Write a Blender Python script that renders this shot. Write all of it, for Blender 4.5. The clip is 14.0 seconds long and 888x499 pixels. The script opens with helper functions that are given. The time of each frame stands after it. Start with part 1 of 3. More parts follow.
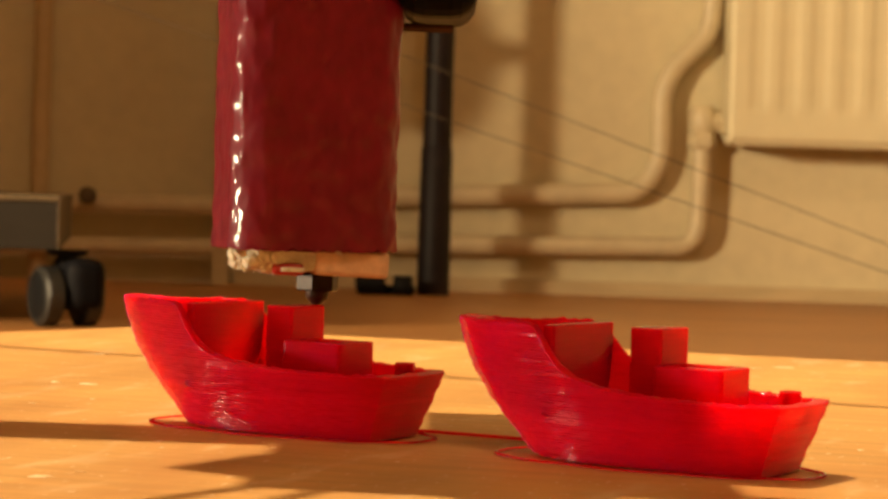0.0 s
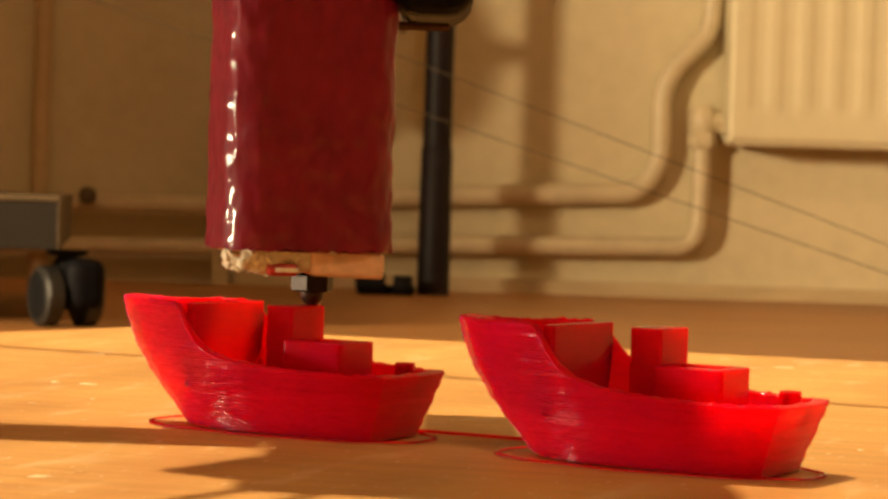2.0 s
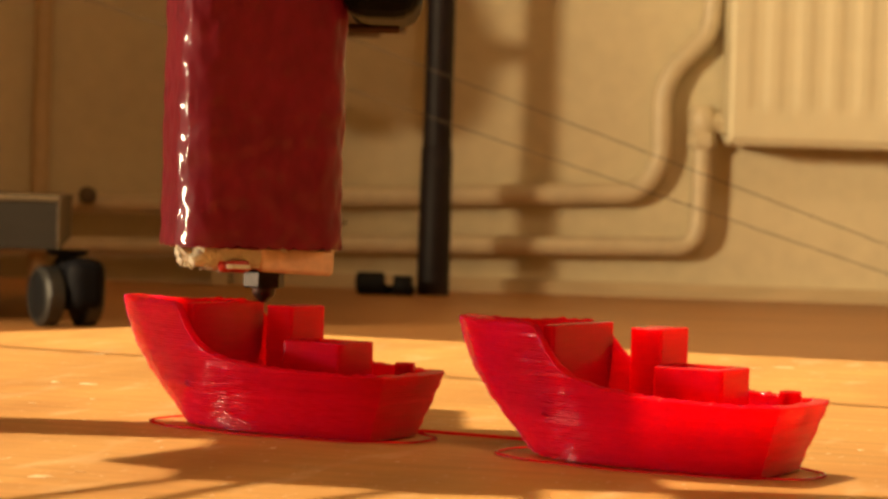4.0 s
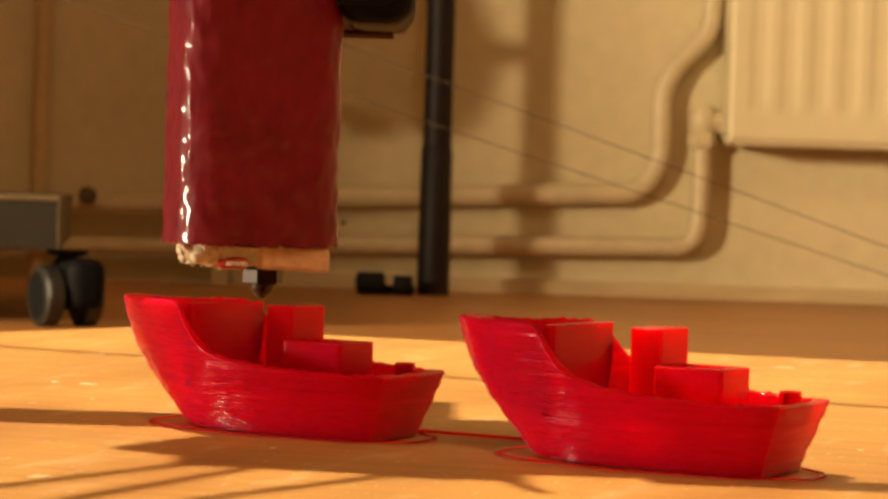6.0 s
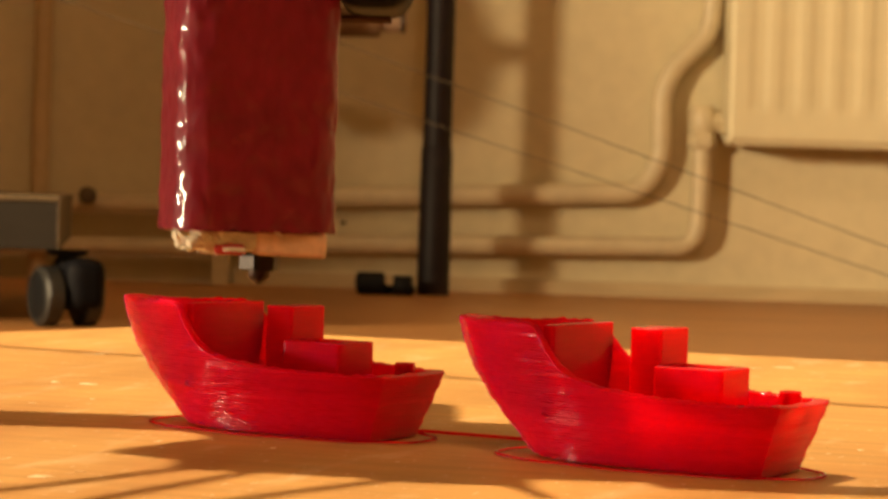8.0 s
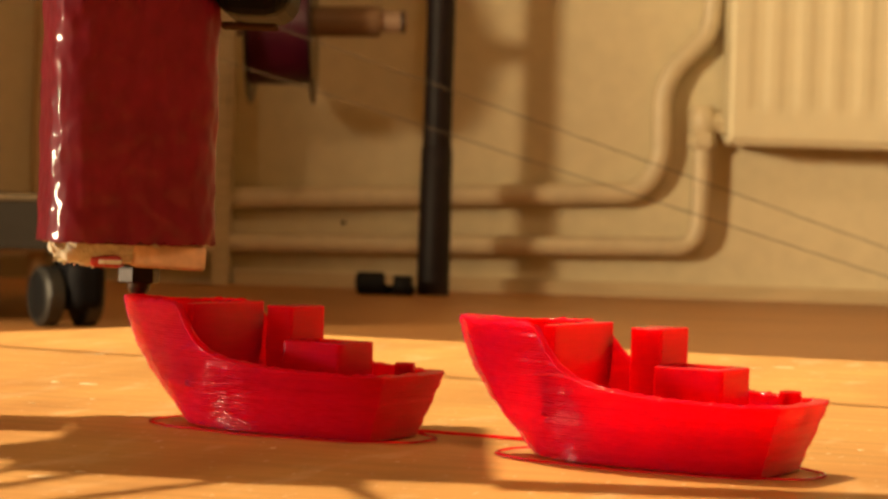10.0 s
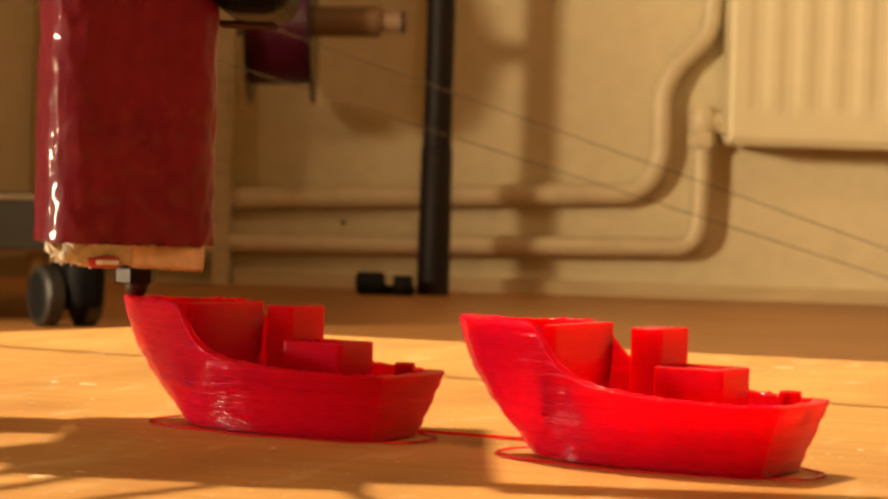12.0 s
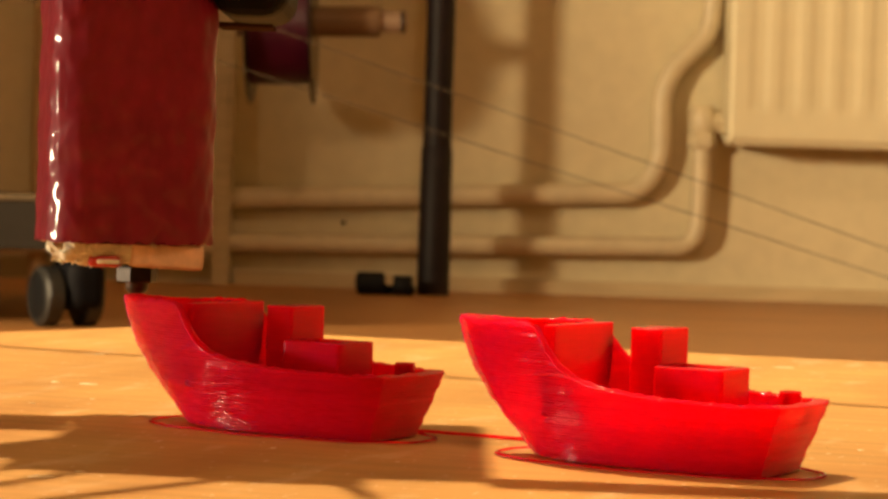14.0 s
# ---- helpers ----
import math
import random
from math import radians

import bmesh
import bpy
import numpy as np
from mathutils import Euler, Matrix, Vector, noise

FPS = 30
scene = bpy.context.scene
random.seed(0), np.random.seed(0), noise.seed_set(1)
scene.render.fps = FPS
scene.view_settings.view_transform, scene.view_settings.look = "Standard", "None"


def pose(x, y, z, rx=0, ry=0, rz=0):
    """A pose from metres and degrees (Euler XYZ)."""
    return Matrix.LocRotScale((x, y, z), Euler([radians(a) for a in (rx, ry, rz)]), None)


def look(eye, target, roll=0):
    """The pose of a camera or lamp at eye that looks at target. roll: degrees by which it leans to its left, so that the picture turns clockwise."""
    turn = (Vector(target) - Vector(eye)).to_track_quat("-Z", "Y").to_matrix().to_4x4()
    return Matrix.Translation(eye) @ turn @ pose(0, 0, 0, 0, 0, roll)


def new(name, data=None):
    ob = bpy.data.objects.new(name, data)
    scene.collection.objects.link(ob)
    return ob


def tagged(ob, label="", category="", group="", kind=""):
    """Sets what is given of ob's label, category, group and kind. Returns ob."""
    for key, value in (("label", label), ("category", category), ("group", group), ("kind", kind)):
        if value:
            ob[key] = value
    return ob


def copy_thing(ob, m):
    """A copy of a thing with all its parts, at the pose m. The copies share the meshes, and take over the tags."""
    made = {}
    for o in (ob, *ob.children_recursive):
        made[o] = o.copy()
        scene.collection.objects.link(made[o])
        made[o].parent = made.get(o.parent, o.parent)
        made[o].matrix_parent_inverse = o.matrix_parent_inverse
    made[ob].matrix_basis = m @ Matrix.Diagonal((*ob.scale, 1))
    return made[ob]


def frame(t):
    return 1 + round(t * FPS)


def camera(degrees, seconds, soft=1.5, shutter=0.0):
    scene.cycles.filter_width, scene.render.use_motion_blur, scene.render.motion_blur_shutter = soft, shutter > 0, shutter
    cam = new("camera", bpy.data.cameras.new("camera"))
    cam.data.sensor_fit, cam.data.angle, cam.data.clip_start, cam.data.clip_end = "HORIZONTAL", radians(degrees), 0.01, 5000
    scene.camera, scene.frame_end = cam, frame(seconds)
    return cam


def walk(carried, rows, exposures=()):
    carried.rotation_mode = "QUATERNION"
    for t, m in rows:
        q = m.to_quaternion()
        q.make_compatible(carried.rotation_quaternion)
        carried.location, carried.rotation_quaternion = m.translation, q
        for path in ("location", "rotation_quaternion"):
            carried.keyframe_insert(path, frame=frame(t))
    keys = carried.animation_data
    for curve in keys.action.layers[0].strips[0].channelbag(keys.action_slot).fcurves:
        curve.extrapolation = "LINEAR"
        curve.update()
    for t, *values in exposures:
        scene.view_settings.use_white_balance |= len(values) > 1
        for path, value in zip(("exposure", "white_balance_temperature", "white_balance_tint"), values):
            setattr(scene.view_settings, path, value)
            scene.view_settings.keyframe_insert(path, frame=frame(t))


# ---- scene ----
cam = camera(20.2, 14.0, soft=2.8, shutter=0.5)
cam.data.dof.use_dof = True
cam.data.dof.focus_distance = 0.41
cam.data.dof.aperture_fstop = 80
EYE = pose(0, 0, 0.0405, 90 - 1.2033, 0, 0) @ pose(0, 0, 0, 0, 0, 1.8)
walk(cam, [(0, EYE), (14.0, EYE)])

# ---- light ----
world = bpy.data.worlds.new("room")
scene.world = world
world.use_nodes = True
world.node_tree.nodes["Background"].inputs["Color"].default_value = (1.0, 0.66, 0.33, 1)
world.node_tree.nodes["Background"].inputs["Strength"].default_value = 0.19
scene.view_settings.exposure = 0.0


def lamp(name, kind, where, target, energy, colour, size):
    data = bpy.data.lights.new(name, kind)
    data.energy, data.color = energy, colour
    data.shadow_soft_size = size
    ob = new(name, data)
    ob.matrix_world = look(where, target)
    return ob


# a hanging work lamp over the board, behind the boats to one side; a low lamp at the side that faces the wall and the
# radiator;
# an added spot low beside the board for highlights and side light, and an added fill lamp
work_lamp = lamp("work_lamp", "SPOT", (-0.53, 1.08, 1.70), (0.04, 0.37, 0.0), 225, (1.0, 0.68, 0.35), 0.022)
work_lamp.data.spot_size, work_lamp.data.spot_blend = radians(37), 1.0
side_lamp = lamp("side_lamp", "SPOT", (-1.06, 0.70, 0.33), (0.854, 1.45, 0.38), 222, (1.0, 0.745, 0.42), 0.085)
side_lamp.data.spot_size, side_lamp.data.spot_blend = radians(78), 1.0
# low spot added to put highlights and side light on boats and head
highlight_lamp = lamp("highlight_lamp", "SPOT", (-1.05, 0.40, 0.06), (0.0, 0.43, 0.06), 36.0, (1.0, 0.78, 0.52), 0.05)
highlight_lamp.data.spot_size, highlight_lamp.data.spot_blend = radians(44), 0.6
# fill lamp added high behind the camera to lift the dark sides
fill_lamp = lamp("fill_lamp", "POINT", (0.3, -1.1, 2.1), (0, 0, 0), 32, (1.0, 0.64, 0.36), 0.15)


# ---- materials ----
def material(name, base, rough=0.5, metal=0.0, grain=40.0, stretch=(1, 1, 1), vary=0.25, bump=0.1, depth=0.001, stain=6.0, coat=0.0, coords="Object", spec=0.5):
    m = bpy.data.materials.new(name)
    m.use_nodes = True
    n, l = m.node_tree.nodes, m.node_tree.links
    p = n["Principled BSDF"]
    tc, mp = n.new("ShaderNodeTexCoord"), n.new("ShaderNodeMapping")
    mp.inputs["Scale"].default_value = stretch
    l.new(tc.outputs[coords], mp.inputs["Vector"])
    fine, broad = n.new("ShaderNodeTexNoise"), n.new("ShaderNodeTexNoise")
    fine.inputs["Scale"].default_value, fine.inputs["Detail"].default_value = grain, 6
    broad.inputs["Scale"].default_value, broad.inputs["Detail"].default_value = stain, 3
    l.new(mp.outputs["Vector"], fine.inputs["Vector"])
    l.new(tc.outputs[coords], broad.inputs["Vector"])
    mix = n.new("ShaderNodeMix")
    mix.data_type = "FLOAT"
    mix.inputs["Factor"].default_value = 0.5
    l.new(fine.outputs["Fac"], mix.inputs["A"])
    l.new(broad.outputs["Fac"], mix.inputs["B"])
    ramp = n.new("ShaderNodeValToRGB")
    ramp.color_ramp.elements[0].position, ramp.color_ramp.elements[1].position = 0.3, 0.7
    ramp.color_ramp.elements[0].color = tuple(c * (1 - vary) for c in base) + (1,)
    ramp.color_ramp.elements[1].color = tuple(min(1, c * (1 + vary)) for c in base) + (1,)
    l.new(mix.outputs["Result"], ramp.inputs["Fac"])
    l.new(ramp.outputs["Color"], p.inputs["Base Color"])
    p.inputs["Roughness"].default_value, p.inputs["Metallic"].default_value = rough, metal
    p.inputs["Coat Weight"].default_value = coat
    p.inputs["Specular IOR Level"].default_value = spec
    if bump:
        b = n.new("ShaderNodeBump")
        b.inputs["Strength"].default_value, b.inputs["Distance"].default_value = bump, depth
        l.new(fine.outputs["Fac"], b.inputs["Height"])
        l.new(b.outputs["Normal"], p.inputs["Normal"])
    return m


def plastic(name, base):
    """Glossy translucent printed plastic with fine layer lines."""
    m = material(name, base, 0.12, grain=900, stretch=(0.22, 0.22, 2.0), vary=0.12, bump=0.3, depth=0.0001, stain=120)
    n, l = m.node_tree.nodes, m.node_tree.links
    p = n["Principled BSDF"]
    p.inputs["Subsurface Weight"].default_value = 1.0
    p.inputs["Subsurface Radius"].default_value = (1.0, 0.04, 0.03)
    p.inputs["Subsurface Scale"].default_value = 0.02
    p.inputs["IOR"].default_value = 1.17
    # tiny blobs and pits over the layer lines
    b = next(k for k in n if k.bl_idname == "ShaderNodeBump")
    pits, over, tc = n.new("ShaderNodeTexNoise"), n.new("ShaderNodeBump"), n.new("ShaderNodeTexCoord")
    pits.inputs["Scale"].default_value, pits.inputs["Detail"].default_value = 1500, 3
    over.inputs["Strength"].default_value, over.inputs["Distance"].default_value = 0.5, 0.0001
    l.new(tc.outputs["Object"], pits.inputs["Vector"])
    l.new(pits.outputs["Fac"], over.inputs["Height"])
    l.new(b.outputs["Normal"], over.inputs["Normal"])
    l.new(over.outputs["Normal"], p.inputs["Normal"])
    return m


RED = plastic("red_plastic", (0.63, 0.003, 0.024))
TAPE = material("red_tape", (0.19, 0.009, 0.024), 0.5, spec=0.12, grain=420, stretch=(1, 1, 0.6), vary=0.25, bump=0.25, depth=0.0004, stain=90, coat=0.3)
TAPE.node_tree.nodes["Principled BSDF"].inputs["Coat Roughness"].default_value = 0.05
WOOL = material("insulation_wool", (0.92, 0.82, 0.62), 0.9, grain=700, vary=0.3, bump=0.9, depth=0.0012, stain=150)
PAD = material("insulation_pad", (0.80, 0.56, 0.38), 0.7, grain=500, vary=0.25, bump=0.4, depth=0.0005, stain=180)
STEEL = material("nozzle_steel", (0.03, 0.026, 0.023), 0.42, 1.0, grain=800, vary=0.25, bump=0.1, depth=0.0001, stain=200)
SOOT = material("sooty_brass", (0.05, 0.03, 0.02), 0.45, 0.6, grain=800, vary=0.4, bump=0.3, depth=0.0002, stain=200)
BLACK = material("black_plastic", (0.007, 0.007, 0.009), 0.55, spec=0.06, grain=300, vary=0.3, bump=0.1, depth=0.0003, stain=30)
BOARD = material("plywood_board", (0.60, 0.355, 0.125), 0.5, grain=60, stretch=(0.35, 3.4, 5), vary=0.3, bump=0.15, depth=0.0005, stain=12, spec=0.25)

def weather(m, scale, low, high, colour, amount):
    """Lays sparse flecks of a colour over a material."""
    n, l = m.node_tree.nodes, m.node_tree.links
    p = n["Principled BSDF"]
    was = p.inputs["Base Color"].links[0].from_socket
    tc, mp, no, ra, mix = (n.new(k) for k in ("ShaderNodeTexCoord", "ShaderNodeMapping", "ShaderNodeTexNoise", "ShaderNodeValToRGB", "ShaderNodeMix"))
    mp.inputs["Scale"].default_value = (1.5, 0.45, 1)
    no.inputs["Scale"].default_value, no.inputs["Detail"].default_value = scale, 8
    ra.color_ramp.elements[0].position, ra.color_ramp.elements[1].position = low, high
    ra.color_ramp.elements[1].color = (amount, amount, amount, 1)
    mix.data_type = "RGBA"
    mix.inputs["B"].default_value = (*colour, 1)
    l.new(tc.outputs["Object"], mp.inputs["Vector"])
    l.new(mp.outputs["Vector"], no.inputs["Vector"])
    l.new(no.outputs["Fac"], ra.inputs["Fac"])
    l.new(ra.outputs["Color"], mix.inputs["Factor"])
    l.new(was, mix.inputs["A"])
    l.new(mix.outputs["Result"], p.inputs["Base Color"])


weather(BOARD, 70, 0.58, 0.70, (0.86, 0.70, 0.45), 0.4)
weather(BOARD, 500, 0.64, 0.70, (0.92, 0.82, 0.62), 0.6)
weather(BOARD, 25, 0.48, 0.72, (0.42, 0.21, 0.07), 0.7)
GLUE = material("dried_glue", (0.80, 0.66, 0.42), 0.35, grain=900, vary=0.15, bump=0.4, depth=0.0002, stain=200)
FLOORING = material("varnished_floor", (0.46, 0.215, 0.07), 0.45, spec=0.3, grain=22, stretch=(0.3, 4, 1), vary=0.3, bump=0.1, depth=0.0008, stain=3)
PLASTER = material("wall_paint", (0.68, 0.595, 0.39), 0.8, grain=60, vary=0.10, bump=0.25, depth=0.001, stain=7)
PIPE_PAINT = material("pipe_paint", (0.62, 0.52, 0.34), 0.45, grain=80, vary=0.1, bump=0.15, depth=0.0006, stain=20)
BROWN_PIPE = material("brown_pipe_paint", (0.60, 0.45, 0.26), 0.5, grain=80, vary=0.12, bump=0.15, depth=0.0006, stain=14)
ENAMEL = material("radiator_enamel", (0.72, 0.64, 0.43), 0.4, grain=50, vary=0.05, bump=0.1, depth=0.0005, stain=8)
IRON = material("dark_iron", (0.014, 0.009, 0.010), 0.5, 0.0, spec=0.2, grain=60, vary=0.4, bump=0.15, depth=0.0006, stain=15)
DOWEL = material("dowel_wood", (0.18, 0.105, 0.055), 0.55, grain=60, stretch=(0.2, 4, 4), vary=0.3, bump=0.2, depth=0.0006, stain=20)
DOWEL_END = material("bare_wood", (0.34, 0.225, 0.15), 0.6, grain=80, stretch=(0.2, 4, 4), vary=0.25, bump=0.2, stain=30)
DARK_WOOD = material("stained_wood", (0.06, 0.033, 0.018), 0.9, spec=0.0, grain=120, stretch=(0.3, 3, 3), vary=0.3, bump=0.2, depth=0.0005, stain=30)
SPOOL_RED = material("wound_filament", (0.07, 0.002, 0.02), 0.35, grain=300, stretch=(6, 0.2, 0.2), vary=0.3, bump=0.5, depth=0.001, stain=20)
SMOKE = material("smoky_flange", (0.022, 0.017, 0.012), 0.25, grain=60, vary=0.2, bump=0.05, stain=10)
# the shade over the cart is put into this darkened base colour
CART_WOOD = material("shaded_grey_board", (0.026, 0.022, 0.018), 0.8, spec=0.1, grain=40, stretch=(0.3, 3, 3), vary=0.25, bump=0.2, depth=0.0006, stain=10)
PALE_EDGE = material("pale_wood_edge", (0.58, 0.46, 0.27), 0.55, grain=60, stretch=(0.3, 3, 3), vary=0.2, bump=0.2, stain=12)
# edge wood darkened for the same shade, also on the pipe valve
CART_EDGE = material("worn_shaded_edge", (0.10, 0.07, 0.035), 0.6, grain=60, stretch=(0.3, 3, 3), vary=0.25, bump=0.2, stain=12)
RUBBER = material("black_rubber", (0.008, 0.008, 0.009), 0.6, grain=150, vary=0.3, bump=0.2, depth=0.0005, stain=30, spec=0.15)
GREY_HUB = material("grey_hub", (0.02, 0.019, 0.018), 0.45, grain=120, vary=0.2, bump=0.1, stain=30)
LINE = material("fishing_line", (0.07, 0.05, 0.03), 0.4, grain=200, vary=0.1, bump=0)
LABEL = material("red_sleeve", (0.5, 0.03, 0.02), 0.4, grain=200, vary=0.2, bump=0.1, stain=60)


# ---- mesh tools ----
def finish(bm, name, mat, smooth=False):
    bmesh.ops.recalc_face_normals(bm, faces=bm.faces[:])
    if smooth:
        for f in bm.faces:
            f.smooth = True
        for e in bm.edges:
            e.smooth = len(e.link_faces) != 2 or e.calc_face_angle() < 0.8
    me = bpy.data.meshes.new(name)
    bm.to_mesh(me)
    bm.free()
    me.materials.append(mat)
    return me


def part(name, bm, mat, parent=None, label="", smooth=False):
    ob = new(name, finish(bm, name, mat, smooth))
    if parent:
        ob.parent = parent
    return tagged(ob, label) if label else ob


def thing(name, where, label, category, group=""):
    ob = new(name)
    ob.empty_display_size = 0.01
    ob.matrix_world = where
    return tagged(ob, label, category, group)


def block(bm, lo, hi, bevel=0.0, segments=2):
    size = [b - a for a, b in zip(lo, hi)]
    mid = [(a + b) / 2 for a, b in zip(lo, hi)]
    made = bmesh.ops.create_cube(bm, size=1, matrix=Matrix.Translation(mid) @ Matrix.Diagonal((*size, 1)))
    if bevel:
        edges = list({e for v in made["verts"] for e in v.link_edges})
        bmesh.ops.bevel(bm, geom=edges, offset=bevel, segments=segments, affect="EDGES", profile=0.5)
    return bm


def turned(bm, profile, axis, at=(0, 0, 0), steps=32):
    """A solid of revolution: profile of (along, radius) about an axis through at."""
    rings = []
    for s, r in profile:
        ring = []
        for k in range(steps):
            a = 2 * math.pi * k / steps
            u, w = r * math.cos(a), r * math.sin(a)
            p = {"x": (s, u, w), "y": (u, s, w), "z": (u, w, s)}[axis]
            ring.append(bm.verts.new(Vector(p) + Vector(at)))
        rings.append(ring)
    for a, b in zip(rings, rings[1:]):
        for k in range(steps):
            bm.faces.new((a[k], a[(k + 1) % steps], b[(k + 1) % steps], b[k]))
    bm.faces.new(rings[0])
    bm.faces.new(rings[-1][::-1])
    return bm


def smooth_path(points, bend, steps=6):
    """Corners of a polyline rounded with the given radius."""
    pts = [Vector(p) for p in points]
    out = [pts[0]]
    for a, b, c in zip(pts, pts[1:], pts[2:]):
        r = min(bend, (a - b).length * 0.48, (c - b).length * 0.48)
        s, e = b + (a - b).normalized() * r, b + (c - b).normalized() * r
        for k in range(steps + 1):
            t = k / steps
            out.append((1 - t) ** 2 * s + 2 * t * (1 - t) * b + t * t * e)
    return out + [pts[-1]]


def tube(bm, points, radius, steps=14):
    pts = [Vector(p) for p in points]
    rings = []
    side = Vector((0, 1, 0))
    for k, p in enumerate(pts):
        way = (pts[min(k + 1, len(pts) - 1)] - pts[max(k - 1, 0)]).normalized()
        if abs(way.dot(side)) > 0.9:
            side = Vector((0, 0, 1))
        u = (side - way * side.dot(way)).normalized()
        w = way.cross(u)
        rings.append([bm.verts.new(p + radius * (math.cos(a) * u + math.sin(a) * w)) for a in (2 * math.pi * j / steps for j in range(steps))])
    for a, b in zip(rings, rings[1:]):
        for k in range(steps):
            bm.faces.new((a[k], a[(k + 1) % steps], b[(k + 1) % steps], b[k]))
    bm.faces.new(rings[0])
    bm.faces.new(rings[-1][::-1])
    return bm


# ---- the room ----
FLOOR_Z, WALL_Y = -0.04, 2.15


def structure(name, lo, hi, mat, label):
    ob = part(name, block(bmesh.new(), lo, hi), mat)
    return tagged(ob, label, name.split("_")[0], kind="structure")


structure("floor", (-2.2, -2.2, FLOOR_Z - 0.1), (2.2, WALL_Y, FLOOR_Z), FLOORING, "brown varnished wooden floor of the room")
structure("wall_north", (-2.2, WALL_Y, FLOOR_Z - 0.1), (2.2, WALL_Y + 0.1, 2.4), PLASTER, "cream painted plaster wall behind the pipes")
structure("wall_south", (-2.2, -2.3, FLOOR_Z - 0.1), (2.2, -2.2, 2.4), PLASTER, "cream painted plaster wall behind the camera")
structure("wall_west", (-2.3, -2.3, FLOOR_Z - 0.1), (-2.2, WALL_Y + 0.1, 2.4), PLASTER, "cream painted side wall of the room")
structure("wall_east", (2.2, -2.3, FLOOR_Z - 0.1), (2.3, WALL_Y + 0.1, 2.4), PLASTER, "cream painted side wall of the room")
structure("ceiling", (-2.3, -2.3, 2.4), (2.3, WALL_Y + 0.1, 2.5), PLASTER, "plain cream painted ceiling")
structure("baseboard", (-0.18, WALL_Y - 0.012, FLOOR_Z), (2.2, WALL_Y, FLOOR_Z + 0.012), PALE_EDGE, "low pale skirting strip along the wall")
structure("trim", (-0.197, WALL_Y - 0.03, FLOOR_Z), (-0.183, WALL_Y, 2.4), PALE_EDGE, "pale upright trim board on the wall")


def printing_board():
    """The raised board the boats are printed on, turned a little in the room."""
    ob = thing("printing_board", Matrix.Translation((-0.086, 0.727, 0)) @ pose(0, 0, 0, 0, 0, -16), "yellow varnished plywood board lying raised on the floor", "board")
    bm = block(bmesh.new(), (-0.5, -0.92, -0.018), (1.0, 0, 0), 0.0008, 1)
    bmesh.ops.bisect_plane(bm, geom=bm.verts[:] + bm.edges[:] + bm.faces[:], plane_co=(0, 0, 0), plane_no=(-0.952, 0.309, 0), clear_outer=True)
    bmesh.ops.holes_fill(bm, edges=bm.edges[:])
    part("sheet", bm, BOARD, ob)
    for x, yy in ((0.1, -0.06), (0.9, -0.06), (0.45, -0.75), (0.9, -0.75)):
        part("batten", block(bmesh.new(), (x - 0.03, yy - 0.03, -0.04), (x + 0.03, yy + 0.03, -0.018)), PALE_EDGE, ob)
    return ob


printing_board()


# ---- pipes and radiator ----
def pipes():
    upper = thing("heating_pipe", Matrix(), "cream painted heating pipe bent up past the radiator", "pipe", "heating pipes")
    y = 2.137
    path = smooth_path([(-0.183, y, 0.034), (0.165, y, 0.049), (0.1835, y, 0.075), (0.1825, y, 0.148), (0.2215, y, 0.187), (0.2245, y, 0.215), (0.2245, y, 0.6)], 0.028)
    part("pipe", tube(bmesh.new(), path, 0.0095), PIPE_PAINT, upper, smooth=True)
    lower = thing("heating_pipe", Matrix(), "cream painted heating pipe rising to the radiator valve", "pipe", "heating pipes")
    y = 2.132
    path = smooth_path([(-0.183, y, -0.004), (0.2155, y, 0.0045), (0.2180, y, 0.045), (0.2178, y, 0.099)], 0.034)
    part("pipe", tube(bmesh.new(), path, 0.0085), PIPE_PAINT, lower, smooth=True)
    part("valve_nut", turned(bmesh.new(), [(0.0, 0.010), (0.003, 0.0125), (0.012, 0.0125), (0.015, 0.010)], "z", (0.2178, y, 0.088), 6), PIPE_PAINT, lower)
    part("valve_body", turned(bmesh.new(), [(0.0, 0.009), (0.006, 0.012), (0.018, 0.012), (0.024, 0.008)], "z", (0.2178, y, 0.101), 20), PIPE_PAINT, lower, smooth=True)
    part("valve_union", turned(bmesh.new(), [(0.0, 0.010), (0.022, 0.010), (0.024, 0.0075), (0.034, 0.0075)], "x", (0.2178, y, 0.112), 6), PIPE_PAINT, lower)
    thin = thing("riser_pipe", Matrix(), "brown painted riser pipe in the dim corner", "pipe")
    part("pipe", tube(bmesh.new(), [(-0.348, 2.136, FLOOR_Z), (-0.348, 2.136, 2.4)], 0.008), BROWN_PIPE, thin, smooth=True)
    for z, r in ((0.028, 0.0085), (-0.008, 0.0075)):
        side = thing("heating_pipe", Matrix(), "heating pipe running into the dim corner", "pipe", "heating pipes")
        part("pipe", tube(bmesh.new(), [(-1.2, 2.12, z - 0.02), (-0.197, 2.12, z)], r), PIPE_PAINT, side, smooth=True)


